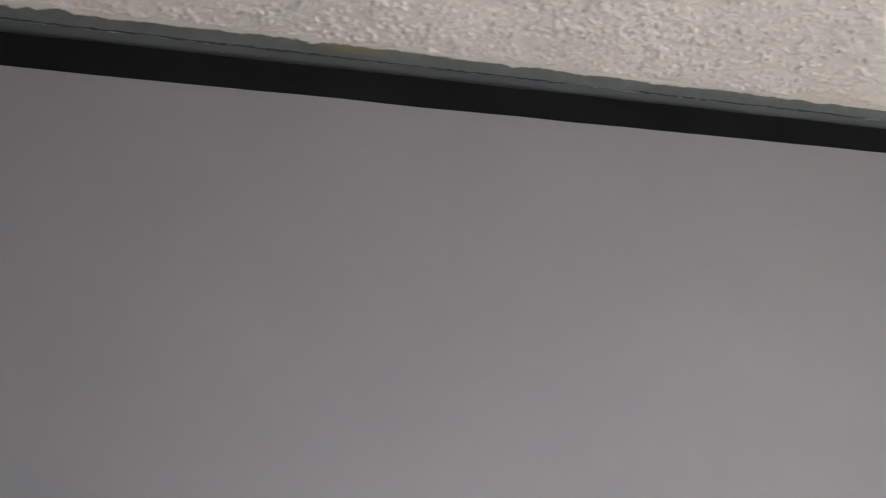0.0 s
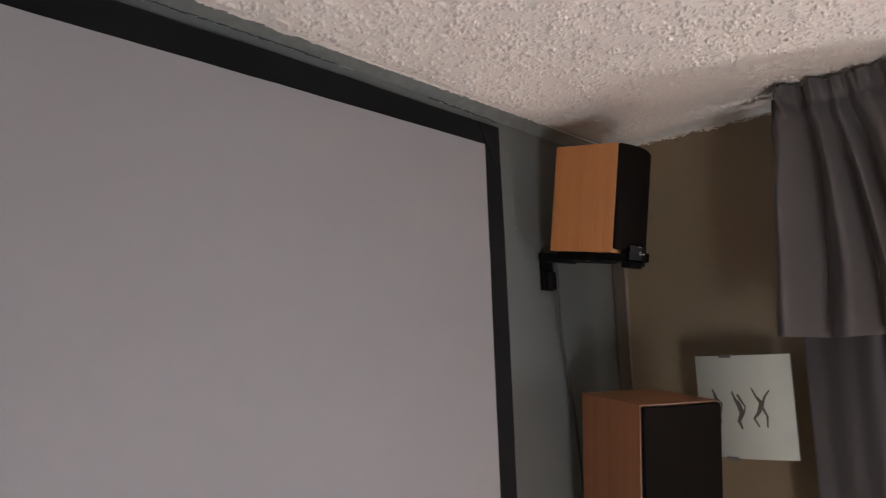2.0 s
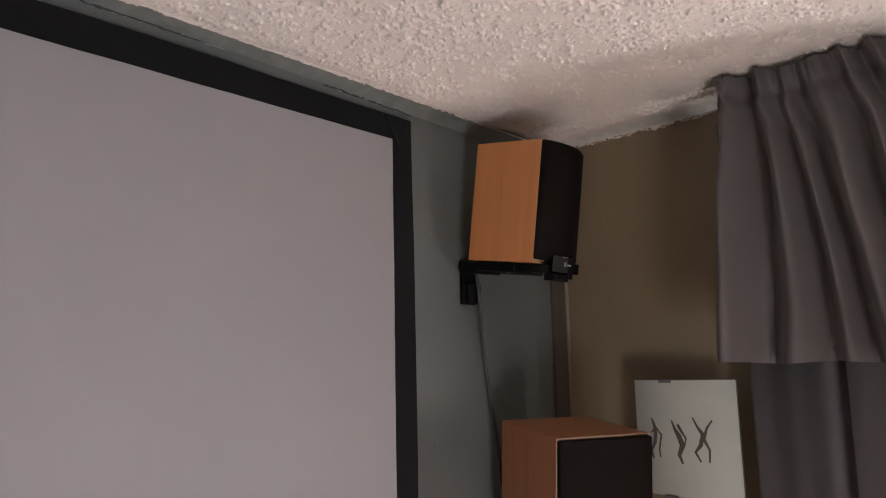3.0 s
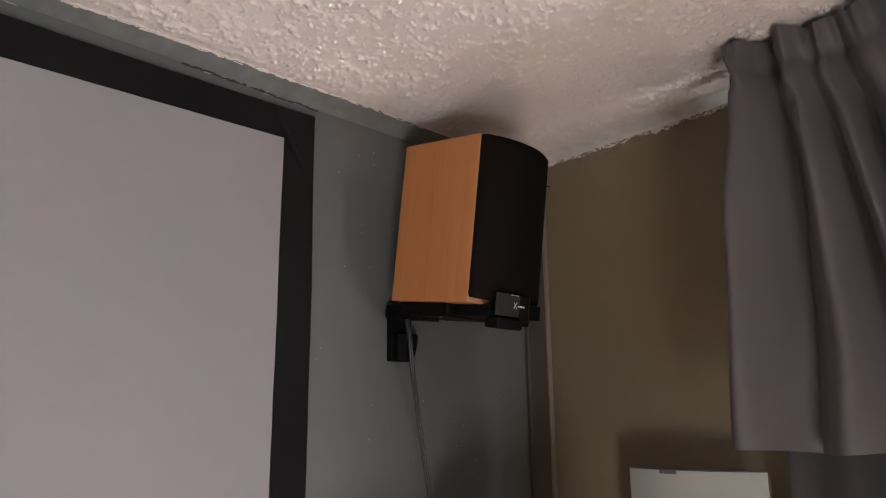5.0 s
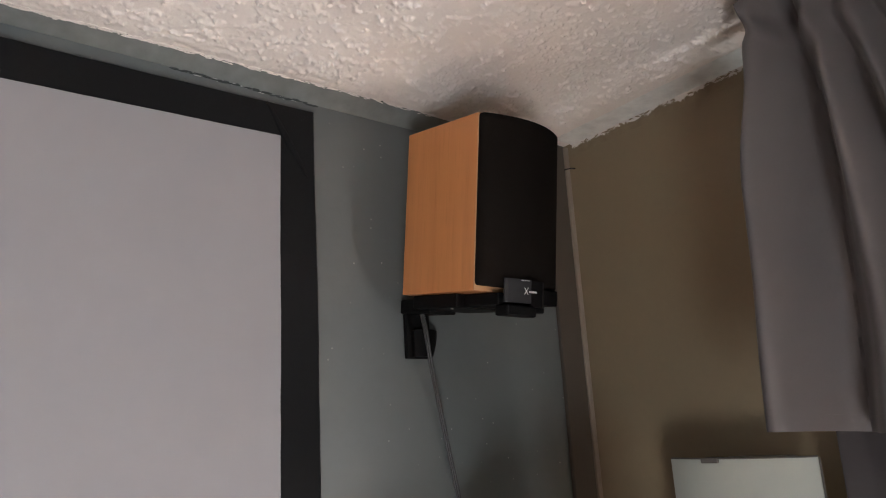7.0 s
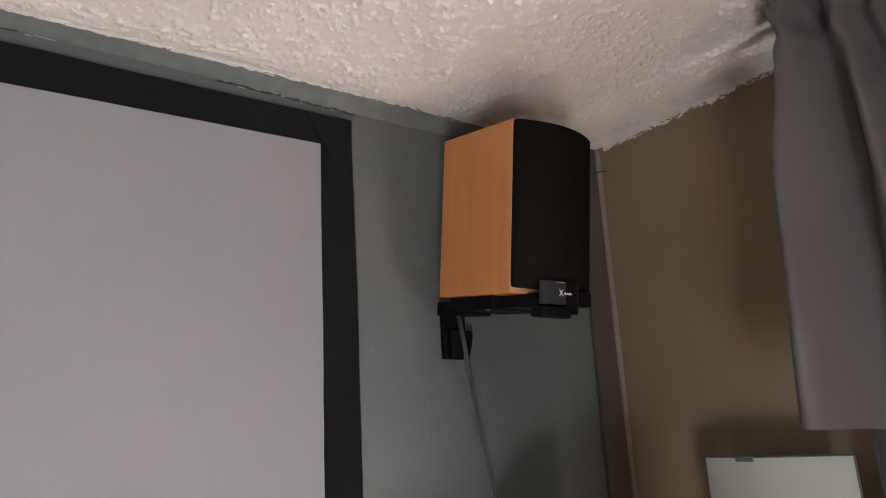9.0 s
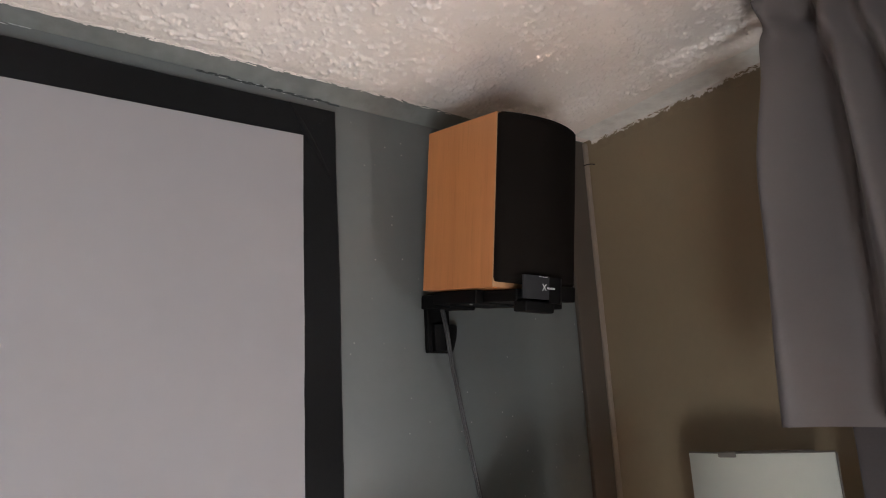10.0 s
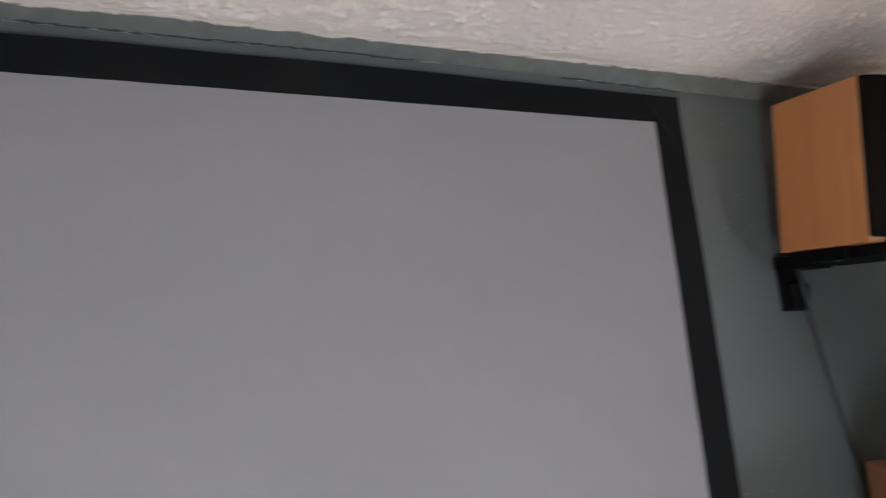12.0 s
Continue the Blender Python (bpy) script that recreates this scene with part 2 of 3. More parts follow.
def tube(bm, points, r, segs=10, steps=12):
    """A round strand along a smooth line through the points."""
    pts = [Vector(p) for p in points]
    ends = [2 * pts[0] - pts[1]] + pts + [2 * pts[-1] - pts[-2]]
    line = []
    for k in range(1, len(ends) - 2):
        p0, p1, p2, p3 = ends[k - 1 : k + 3]
        for s in range(steps):
            t = s / steps
            line.append(0.5 * (2 * p1 + (p2 - p0) * t + (2 * p0 - 5 * p1 + 4 * p2 - p3) * t * t + (3 * p1 - 3 * p2 + p3 - p0) * t**3))
    line.append(pts[-1])
    rings = []
    for k, p in enumerate(line):
        way = line[min(k + 1, len(line) - 1)] - line[max(k - 1, 0)]
        turn = way.to_track_quat("Z", "Y").to_matrix()
        rings.append([bm.verts.new(p + turn @ Vector((r * math.cos(6.2832 * s / segs), r * math.sin(6.2832 * s / segs), 0))) for s in range(segs)])
    for a, b in zip(rings, rings[1:]):
        for s in range(segs):
            bm.faces.new((a[s], a[(s + 1) % segs], b[(s + 1) % segs], b[s]))
    bm.faces.new(rings[0])
    bm.faces.new(rings[-1])
    return bm


def wobble(a, b=0.0, c=0.0):
    return noise.noise(Vector((a, b, c)))


def smooth(x, a, b):
    t = min(1, max(0, (x - a) / (b - a)))
    return t * t * (3 - 2 * t)


# ---- the room's shell ----

def wall(name, lo, hi, mat, label):
    return solid(name, new_box(lo, hi), mat, label, "wall", "structure")


def pierced(name, lo, hi, hole_lo, hole_hi, along, mat, label):
    """A wall with one opening through it, of four solid pieces in one mesh."""
    bm = bmesh.new()
    a0, a1, h0, h1 = lo[along], hi[along], hole_lo[0], hole_hi[0]
    for s, e, z0, z1 in ((a0, h0, lo[2], hi[2]), (h1, a1, lo[2], hi[2]), (h0, h1, lo[2], hole_lo[1]), (h0, h1, hole_hi[1], hi[2])):
        l, h = list(lo), list(hi)
        l[along], h[along], l[2], h[2] = s, e, z0, z1
        box(bm, l, h)
    return solid(name, bm, mat, label, "wall", "structure")


wall("wall_north", (WEST - 0.12, NORTH, -0.1), (EAST + 0.12, NORTH + 0.12, 2.52), grey_wall, "grey painted wall with small white paint specks behind the screen")
pierced("wall_east", (EAST, SOUTH, -0.1), (EAST + 0.12, NORTH, 2.52), (-0.74, 0.25), (0.10, 2.00), 1, brown_wall, "dark brown painted wall beside the curtain")
pierced("wall_south", (WEST - 0.12, SOUTH - 0.12, -0.1), (EAST + 0.12, SOUTH, 2.52), (0.22, 0.15), (1.22, 1.30), 0, plain_wall, "plain taupe wall with an added low window, out of view")
wall("wall_west", (WEST - 0.12, SOUTH, -0.1), (WEST, NORTH, 2.52), plain_wall, "plain taupe wall closing the room")
solid("floor", new_box((WEST, SOUTH, -0.1), (EAST, NORTH, 0.0)), carpet, "light brown short-pile carpet floor", "floor", "structure")


def window(name, lo, hi, along):
    w = thing(name, "white framed window with clear glass", "window", None, "", "structure")
    deep = 1 - along
    mid = (lo[deep] + hi[deep]) / 2
    for n in range(5):
        l, h = list(lo), list(hi)
        if n < 2:
            l[2], h[2] = (lo[2], lo[2] + 0.05) if n == 0 else (hi[2] - 0.05, hi[2])
        else:
            centre = lo[along] + 0.025 + (hi[along] - lo[along] - 0.05) * (n - 2) / 2
            l[along], h[along], l[2], h[2] = centre - 0.025, centre + 0.025, lo[2] + 0.05, hi[2] - 0.05
        l[deep], h[deep] = mid - 0.03, mid + 0.03
        part("window_frame", new_box(l, h, 0.004), frame_paint, w)
    for n in range(2):
        step = (hi[along] - lo[along] - 0.05) / 2
        l, h = list(lo), list(hi)
        l[along], h[along] = lo[along] + 0.05 + step * n, lo[along] + step * (n + 1)
        l[2], h[2], l[deep], h[deep] = lo[2] + 0.05, hi[2] - 0.05, mid - 0.003, mid + 0.003
        pane = part("pane", new_box(l, h), glass, w)
        pane.visible_shadow = False
    return w


window("window_1", (EAST, -0.74, 0.25), (EAST + 0.12, 0.10, 2.00), 1)
window("window_2", (0.22, SOUTH - 0.12, 0.15), (1.22, SOUTH, 1.30), 0)


# ---- ceiling with its trowelled texture ----
def field(rng, ny, nx, sy, sx):
    """A smooth random field with spreads sy and sx in cells, of unit deviation."""
    f = np.fft.rfft2(rng.standard_normal((ny, nx)))
    ky, kx = np.fft.fftfreq(ny)[:, None], np.fft.rfftfreq(nx)[None]
    f *= np.exp(-2 * (np.pi**2) * ((ky * sy) ** 2 + (kx * sx) ** 2))
    out = np.fft.irfft2(f, s=(ny, nx))
    return (out - out.mean()) / out.std()


def smooth_step(x, a, b):
    t = np.clip((x - a) / (b - a), 0, 1)
    return t * t * (3 - 2 * t)


def build_ceiling():
    x0, x1, y0, y1, cell = -0.66, EAST - 0.055, 0.44, 1.430, 0.0021
    nx, ny = int((x1 - x0) / cell), int((y1 - y0) / cell)
    rng = np.random.default_rng(11)
    a = field(rng, ny + 1, nx + 1, 1.2, 1.5)
    b = field(rng, ny + 1, nx + 1, 0.9, 0.9)
    c = field(rng, ny + 1, nx + 1, 16, 19)
    d = field(rng, ny + 1, nx + 1, 75, 90)
    e = field(rng, ny + 1, nx + 1, 3.2, 4.2)
    g = field(rng, ny + 1, nx + 1, 5.0, 6.5)
    streak = field(rng, ny + 1, nx + 1, 1.1, 9.0)
    flat = smooth_step(np.linspace(x0, x1, nx + 1)[None], 1.95, 2.40)
    coarse = 1.8 - 0.55 * smooth_step(np.linspace(x0, x1, nx + 1)[None], 0.9, 1.7)
    flake = 0.38 * a + 0.80 * e + 0.25 * c - 0.10 * flat - 0.40
    lip = smooth_step(flake, 0.0, 0.16) * np.exp(-np.clip(flake, 0, 3) / 0.45)
    lip = lip * smooth_step(g, -0.9, 0.3)
    dab = smooth_step(0.8 * a + 0.4 * g, 0.80, 1.05)
    drop = smooth_step(b + 0.35 * c, 1.5, 2.0)
    h = (0.0042 * lip + 0.0012 * smooth_step(flake, 0.0, 0.2) + 0.0027 * dab + 0.0016 * drop) * (1 - 0.25 * flat) * coarse + 0.0001 * b + 0.0003 * d
    xs, ys = np.linspace(x0, x1, nx + 1), np.linspace(y0, y1, ny + 1)
    gx, gy = np.meshgrid(xs, ys)
    near = smooth_step(gy, y1 - 0.035, y1)
    edge = 1.416 + 0.0135 * np.clip(gx, 0, 3) + 0.012 * smooth_step(gx, 2.1, 2.4) - y1
    h = h * (1 - 0.9 * smooth_step(gx, x1 - 0.06, x1))
    last = smooth_step(gy, y1 - 0.010, y1 - 0.003)
    ridge = smooth_step(gy, y1 - 0.060, y1 - 0.025) * (1 - last) * smooth_step(streak + 0.5 * c, 0.1, 0.7)
    h = h * (1 - 0.80 * near) + 0.0017 * ridge + 0.0005 * last * smooth_step(0.7 * e + 0.5 * c + 0.4 * a, -0.7, 0.4)
    gy = gy + near * (edge + 0.0006 * e + 0.0005 * b)
    lift = RISE * np.clip(gx - 0.5, 0, 3) * (1 - smooth_step(gy, y1 - 0.20, y1) * (1 - smooth_step(gx, 2.2, 2.55)))
    verts = np.stack([gx, gy, TOP + lift - h], -1).reshape(-1, 3)
    i = (np.arange(ny)[:, None] * (nx + 1) + np.arange(nx)[None]).ravel()
    quads = np.stack([i, i + nx + 1, i + nx + 2, i + 1], -1)
    n = len(verts)
    outer = [(WEST, SOUTH), (EAST + 0.12, SOUTH), (EAST + 0.12, NORTH), (WEST, NORTH)]
    inner = [(x0, y0), (x1, y0), (x1, y1), (x0, y1)]
    ring = np.array([(x, y, TOP + RISE * max(0, x - 0.5)) for x, y in outer + inner] + [(x, y, 2.52) for x, y in outer])
    rim = [(n, n + 4, n + 5, n + 1), (n + 1, n + 5, n + 6, n + 2), (n + 2, n + 6, n + 7, n + 3), (n + 3, n + 7, n + 4, n)]
    rim += [(n + 8, n + 9, n + 10, n + 11)]
    quads = np.concatenate([quads, np.array(rim)])
    mesh = bpy.data.meshes.new("ceiling")
    mesh.vertices.add(n + 12)
    mesh.vertices.foreach_set("co", np.concatenate([verts, ring]).astype(np.float32).ravel())
    mesh.loops.add(4 * len(quads))
    mesh.loops.foreach_set("vertex_index", quads.astype(np.int32).ravel())
    mesh.polygons.add(len(quads))
    mesh.polygons.foreach_set("loop_start", np.arange(0, 4 * len(quads), 4, dtype=np.int32))
    mesh.polygons.foreach_set("use_smooth", np.ones(len(quads), dtype=bool))
    mesh.update(calc_edges=True)
    mesh.materials.append(ceiling_paint)
    return tagged(new("ceiling", mesh), "white ceiling with a rough knocked-down plaster texture", "ceiling", "", "structure")


build_ceiling()


# ---- mouldings ----
def crease(x):
    """The height at which the north cove ends on the wall."""
    return 2.3925 - 0.002 * x - 0.018 * smooth(x, 1.3, 2.4) - 0.0008 * wobble(x * 4.3, 7.7)


def cove_north():
    bm = bmesh.new()

    def place(u, v):
        x = -0.9 + u * 3.525
        y0 = 1.406 + 0.0135 * max(0, x) + 0.012 * smooth(x, 2.1, 2.4)
        y, z = y0 + (1.4765 - y0) * v, 2.4035 + (crease(x) - 2.4035) * v**1.25
        bulge = 0.0008 * wobble(x * 8, v * 2) + 0.0005 * wobble(x * 40, v * 5)
        return x, y, z + bulge * math.sin(math.pi * v)

    grid_mesh(bm, 1000, 10, place)
    return solid("trim_cove_north", bm, grey_cove, "grey painted cove strip with a ragged white edge", "trim", "structure", True)


def paint_chips():
    """Flakes of white paint and plaster along the ragged ceiling edge."""
    bm = bmesh.new()
    for k in range(800):
        x = random.uniform(-0.6, 2.3)
        if wobble(x * 2.6, 4.4) + 0.4 * wobble(x * 9, 2) < -0.18:
            continue
        y = 1.414 + 0.0135 * max(0, x) + 0.012 * smooth(x, 2.1, 2.4) + random.uniform(-0.003, 0.006)
        made = bmesh.ops.create_icosphere(bm, subdivisions=1, radius=1.0)["verts"]
        a, b, turn = random.uniform(0.0015, 0.011), random.uniform(0.0008, 0.0024), random.uniform(-0.3, 0.3)
        for v in made:
            p = Vector((v.co.x * a, v.co.y * b, v.co.z * 0.0012)) * random.uniform(0.8, 1.15)
            v.co = Vector((x + p.x * math.cos(turn) - p.y * math.sin(turn), y + p.x * math.sin(turn) + p.y * math.cos(turn), 2.3982 + p.z))
    return solid("trim_paint_chips", bm, ceiling_paint, "flakes of white paint along the ceiling edge", "paint chips", "stuff")


def cove_east():
    bm = bmesh.new()

    def place(u, v):
        y = 0.2 + u * 1.25
        s = v * 1.0
        x = EAST - 0.062 + 0.0612 * s
        z = 2.4190 - 0.0040 * s**1.3 - 0.0012 * wobble(y * 9, s * 2)
        return x, y, z - 0.001 * max(0, wobble(y * 45, s * 3, 5))

    grid_mesh(bm, 360, 8, place)
    return solid("trim_cove_east", bm, white_cove, "smooth white plaster cove along the ceiling", "trim", "structure", True)


def lip_east():
    """The brown paint's ragged upper edge over the wall's top."""
    bm = bmesh.new()
    grid_mesh(bm, 360, 5, lambda u, v: (EAST - 0.0006 - 0.0016 * v - 0.0004 * wobble(u * 60, v * 2), 0.2 + u * 1.25, 2.388 + 0.0285 * v))
    return solid("trim_lip_east", bm, brown_lip, "ragged edge of brown wall paint", "trim", "structure", True)


def paint_curls():
    """Dried curls of brown paint along the ragged top of the east wall."""
    bm = bmesh.new()
    for k in range(90):
        y = random.uniform(0.90, 1.44)
        if wobble(y * 7.0, 3.1) < -0.15:
            continue
        a, r, turn = random.uniform(0.002, 0.009), random.uniform(0.0007, 0.0018), random.uniform(-0.7, 0.7)
        z = 2.4095 + random.uniform(-0.003, 0.0035)
        for v in bmesh.ops.create_icosphere(bm, subdivisions=1, radius=1.0)["verts"]:
            p = v.co.copy()
            v.co = Vector((EAST - 0.0035 + p.x * r, y + p.y * a * math.cos(turn), z + p.z * r + p.y * a * math.sin(turn) - 0.25 * a * p.y * p.y))
    return solid("trim_paint_curls", bm, brown_wall, "dried curls of brown paint along the wall's top edge", "paint chips", "stuff")


# Dark glossy beads strung with gaps along the cove's lower edge.
def crease_beads():
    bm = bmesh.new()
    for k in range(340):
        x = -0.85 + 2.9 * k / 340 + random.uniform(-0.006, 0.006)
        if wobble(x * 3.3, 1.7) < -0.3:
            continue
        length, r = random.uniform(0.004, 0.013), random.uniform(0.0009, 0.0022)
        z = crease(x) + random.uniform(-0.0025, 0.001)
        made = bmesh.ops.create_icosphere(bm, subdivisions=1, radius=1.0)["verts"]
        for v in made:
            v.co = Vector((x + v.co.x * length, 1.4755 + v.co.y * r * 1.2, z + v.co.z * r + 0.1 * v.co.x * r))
    return solid("trim_crease_beads", bm, crease_bead, "glossy dark grey beads along the crease under the cove", "trim", "stuff", True)


# Flakes whose pale colour also paints the glints along the crease.
def crease_glint_chips():
    bm = bmesh.new()
    for k in range(260):
        x = random.uniform(-0.6, 2.02)
        if wobble(x * 2.1, 8.4) + 0.5 * wobble(x * 11, 5) < -0.08:
            continue
        a, r, z = random.uniform(0.0012, 0.0075), random.uniform(0.0004, 0.001), crease(x) + random.uniform(-0.004, 0.001)
        for v in bmesh.ops.create_icosphere(bm, subdivisions=1, radius=1.0)["verts"]:
            v.co = Vector((x + v.co.x * a, 1.4758 + v.co.y * r, z + v.co.z * r - 0.08 * v.co.x * a)) * random.uniform(0.9999, 1.0001)
    return solid("trim_glint_chips", bm, glint_chip_paint, "pale chips and painted glints along the cracked crease", "paint chips", "stuff")


cove_north()
crease_glint_chips()
paint_chips()
cove_east()
lip_east()
paint_curls()
crease_beads()
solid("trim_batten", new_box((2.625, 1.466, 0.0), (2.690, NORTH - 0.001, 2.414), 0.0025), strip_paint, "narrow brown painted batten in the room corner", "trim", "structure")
solid("trim_bead", new_box((2.6902, 1.4625, 0.0), (EAST - 0.002, NORTH - 0.001, 2.413), 0.002), batten_paint, "pale narrow edge of the corner batten", "trim", "structure")


# ---- projection screen ----
def projection_screen():
    s = thing("projection_screen", "wide projection screen in a black velvet frame on the wall", "screen", pose(0.6, NORTH, 0.75))
    ox, oz = -0.6, -0.75
    left, right, low, high = -0.75, 1.957, 0.76, 2.284

    def bar(along, a0, a1, b_in, b_out, seed, n, rise=0.0):
        bm = bmesh.new()
        profile = [(0.0, -0.003), (0.0, -0.024), (0.06, -0.0295), (0.5, -0.0315), (0.94, -0.0295), (1.0, -0.024), (1.0, -0.001)]
        rings = []
        for k in range(n + 1):
            t = k / n
            ring = []
            for p, d in profile:
                start, stop = a0[0] + (a0[1] - a0[0]) * p, a1[0] + (a1[1] - a1[0]) * p
                a = start + (stop - start) * t
                fade = min(1, 8 * t * (1 - t))
                wave = 0.0016 * fade * wobble(a * 5.0, seed + p * 1.3) + 0.0006 * fade * wobble(a * 21, seed + p * 3)
                b = b_in + ((0.005 * p * smooth(-a, -2.28, -2.0)) if seed == 3.0 else 0.0) + (b_out + rise * smooth(-a, -2.05, -1.3) - b_in) * p + wave
                d2 = d - (0.0006 * wobble(a * 9, seed + 5 + p * 4) if d < -0.02 else 0)
                ring.append(bm.verts.new((a + ox, d2, b + oz) if along == 0 else (b + ox, d2, a + oz)))
            rings.append(ring)
        for r0, r1 in zip(rings, rings[1:]):
            for q in range(len(profile) - 1):
                bm.faces.new((r0[q], r0[q + 1], r1[q + 1], r1[q]))
            bm.faces.new((r0[-1], r0[0], r1[0], r1[-1]))
        bm.faces.new(rings[0])
        bm.faces.new(rings[-1])
        return part("frame_bar", bm, velvet, s, "black velvet-wrapped frame bar", True)

    w, t = 0.070, 0.064
    bar(0, (left, left - w), (right, right + w), high, high + t, 1.0, 120, 0.0075)
    bar(0, (left, left - w), (right, right + w), low, low - t, 2.0, 60)
    bar(1, (low, low - t), (high, high + t), right, right + w, 3.0, 90)
    bar(1, (low, low - t), (high, high + t), left, left - w, 4.0, 60)
    bm = bmesh.new()

    def sheet(u, v):
        x, z = left - 0.01 + u * (right - left + 0.02), low - 0.01 + v * (high - low + 0.02)
        return x + ox, -0.0285 + 0.0007 * wobble(x * 1.5, z * 1.5), z + oz

    shell(bm, 40, 24, sheet, lambda u, v: Vector(sheet(u, v)) + Vector((0, 0.002, 0)))
    part("screen_sheet", bm, screen_vinyl, s, "smooth pale grey projection vinyl", True)
    bm = bmesh.new()
    for px, pz, qx, qz, width in ((1.934, 2.345, 2.012, 2.214, 0.010),):
        a, b = Vector((px + ox, -0.0318, pz + oz)), Vector((qx + ox, -0.0318, qz + oz))
        side = (b - a).cross(Vector((0, 1, 0))).normalized() * width
        shell(bm, 14, 6, lambda u, v: a + (b - a) * u + side * (v - 0.5) * (0.3 + math.sin(math.pi * u)) + Vector((0, -0.0032 * math.sin(math.pi * v) * math.sin(math.pi * u), 0)), lambda u, v: a + (b - a) * u + side * (v - 0.5) * (0.3 + math.sin(math.pi * u)) + Vector((0, 0.002, 0)))
    part("corner_fold", bm, velvet, s, "folded velvet at the mitred corner", True)
    return s


projection_screen()


# ---- loudspeakers ----
def grille(bm, w, z0, z1, y, lift, bow, r=0.006):
    """A bowed grille frame with rounded corners, front towards -y."""
    def edge(u, v):
        x, z = (u - 0.5) * 2, (v - 0.5) * 2
        hx, hz = w / 2, (z1 - z0) / 2
        px, pz = x * hx, z * hz
        ix, iz = hx - r, hz - r
        if abs(px) > ix and abs(pz) > iz:
            d = Vector((abs(px) - ix, abs(pz) - iz))
            m = max(d.x, d.y)
            if d.length > 1e-9:
                d = d.normalized() * m
            px, pz = math.copysign(ix + d.x, px), math.copysign(iz + d.y, pz)
        return px, pz

    def front(u, v):
        px, pz = edge(u, v)
        rim = min(u, 1 - u) * w, min(v, 1 - v) * (z1 - z0)
        soft = 1 - max(0, 1 - min(rim) / 0.006) ** 2
        return px, y - lift * (0.35 + 0.65 * soft) - bow * (1 - (2 * u - 1) ** 2), (z0 + z1) / 2 + pz

    def back(u, v):
        px, pz = edge(u, v)
        return px, y, (z0 + z1) / 2 + pz

    return shell(bm, 36, 44, front, back)


SPEAKER = pose(2.264, 1.409, 2.008, 8.0, 0, 3.2)


def wall_speaker():
    w, d, h = 0.184, 0.190, 0.294
    s = thing("wall_loudspeaker", "small beech loudspeaker with black grille on a wall bracket", "loudspeaker", SPEAKER)
    part("cabinet", new_box((-w / 2, -d, 0), (w / 2, 0, h), 0.0016), beech, s, "light orange beech veneer cabinet")
    part("front_edge", new_box((-w / 2 + 0.0003, -d - 0.0012, 0.0003), (w / 2 - 0.0003, -d + 0.0012, h - 0.0003), 0.0005), edge_band, s, "pale front edge band")
    part("grille", grille(bmesh.new(), w - 0.002, 0.009, h - 0.001, -d - 0.0014, 0.009, 0.024), grille_cloth, s, "bowed black cloth grille", True)
    bm = bmesh.new()
    cylinder(bm, (0, 0.0, 0.06), (0, 0.006, 0.06), 0.026)
    part("terminal_cup", bm, black_steel, s)
    return s


wall_speaker()


def plate(bm, outline, z0, z1, thick, m):
    """An upright bent plate along an outline of (x, y), thickened towards +y."""
    rows = [[bm.verts.new(m @ Vector((x, y + t, z))) for x, y in outline] for z, t in ((z0, 0), (z1, 0), (z1, thick), (z0, thick))]
    for k in range(4):
        a, b = rows[k], rows[(k + 1) % 4]
        for n in range(len(outline) - 1):
            bm.faces.new((a[n], a[n + 1], b[n + 1], b[n]))
    for n in (0, -1):
        bm.faces.new([r[n] for r in rows])
    return bm


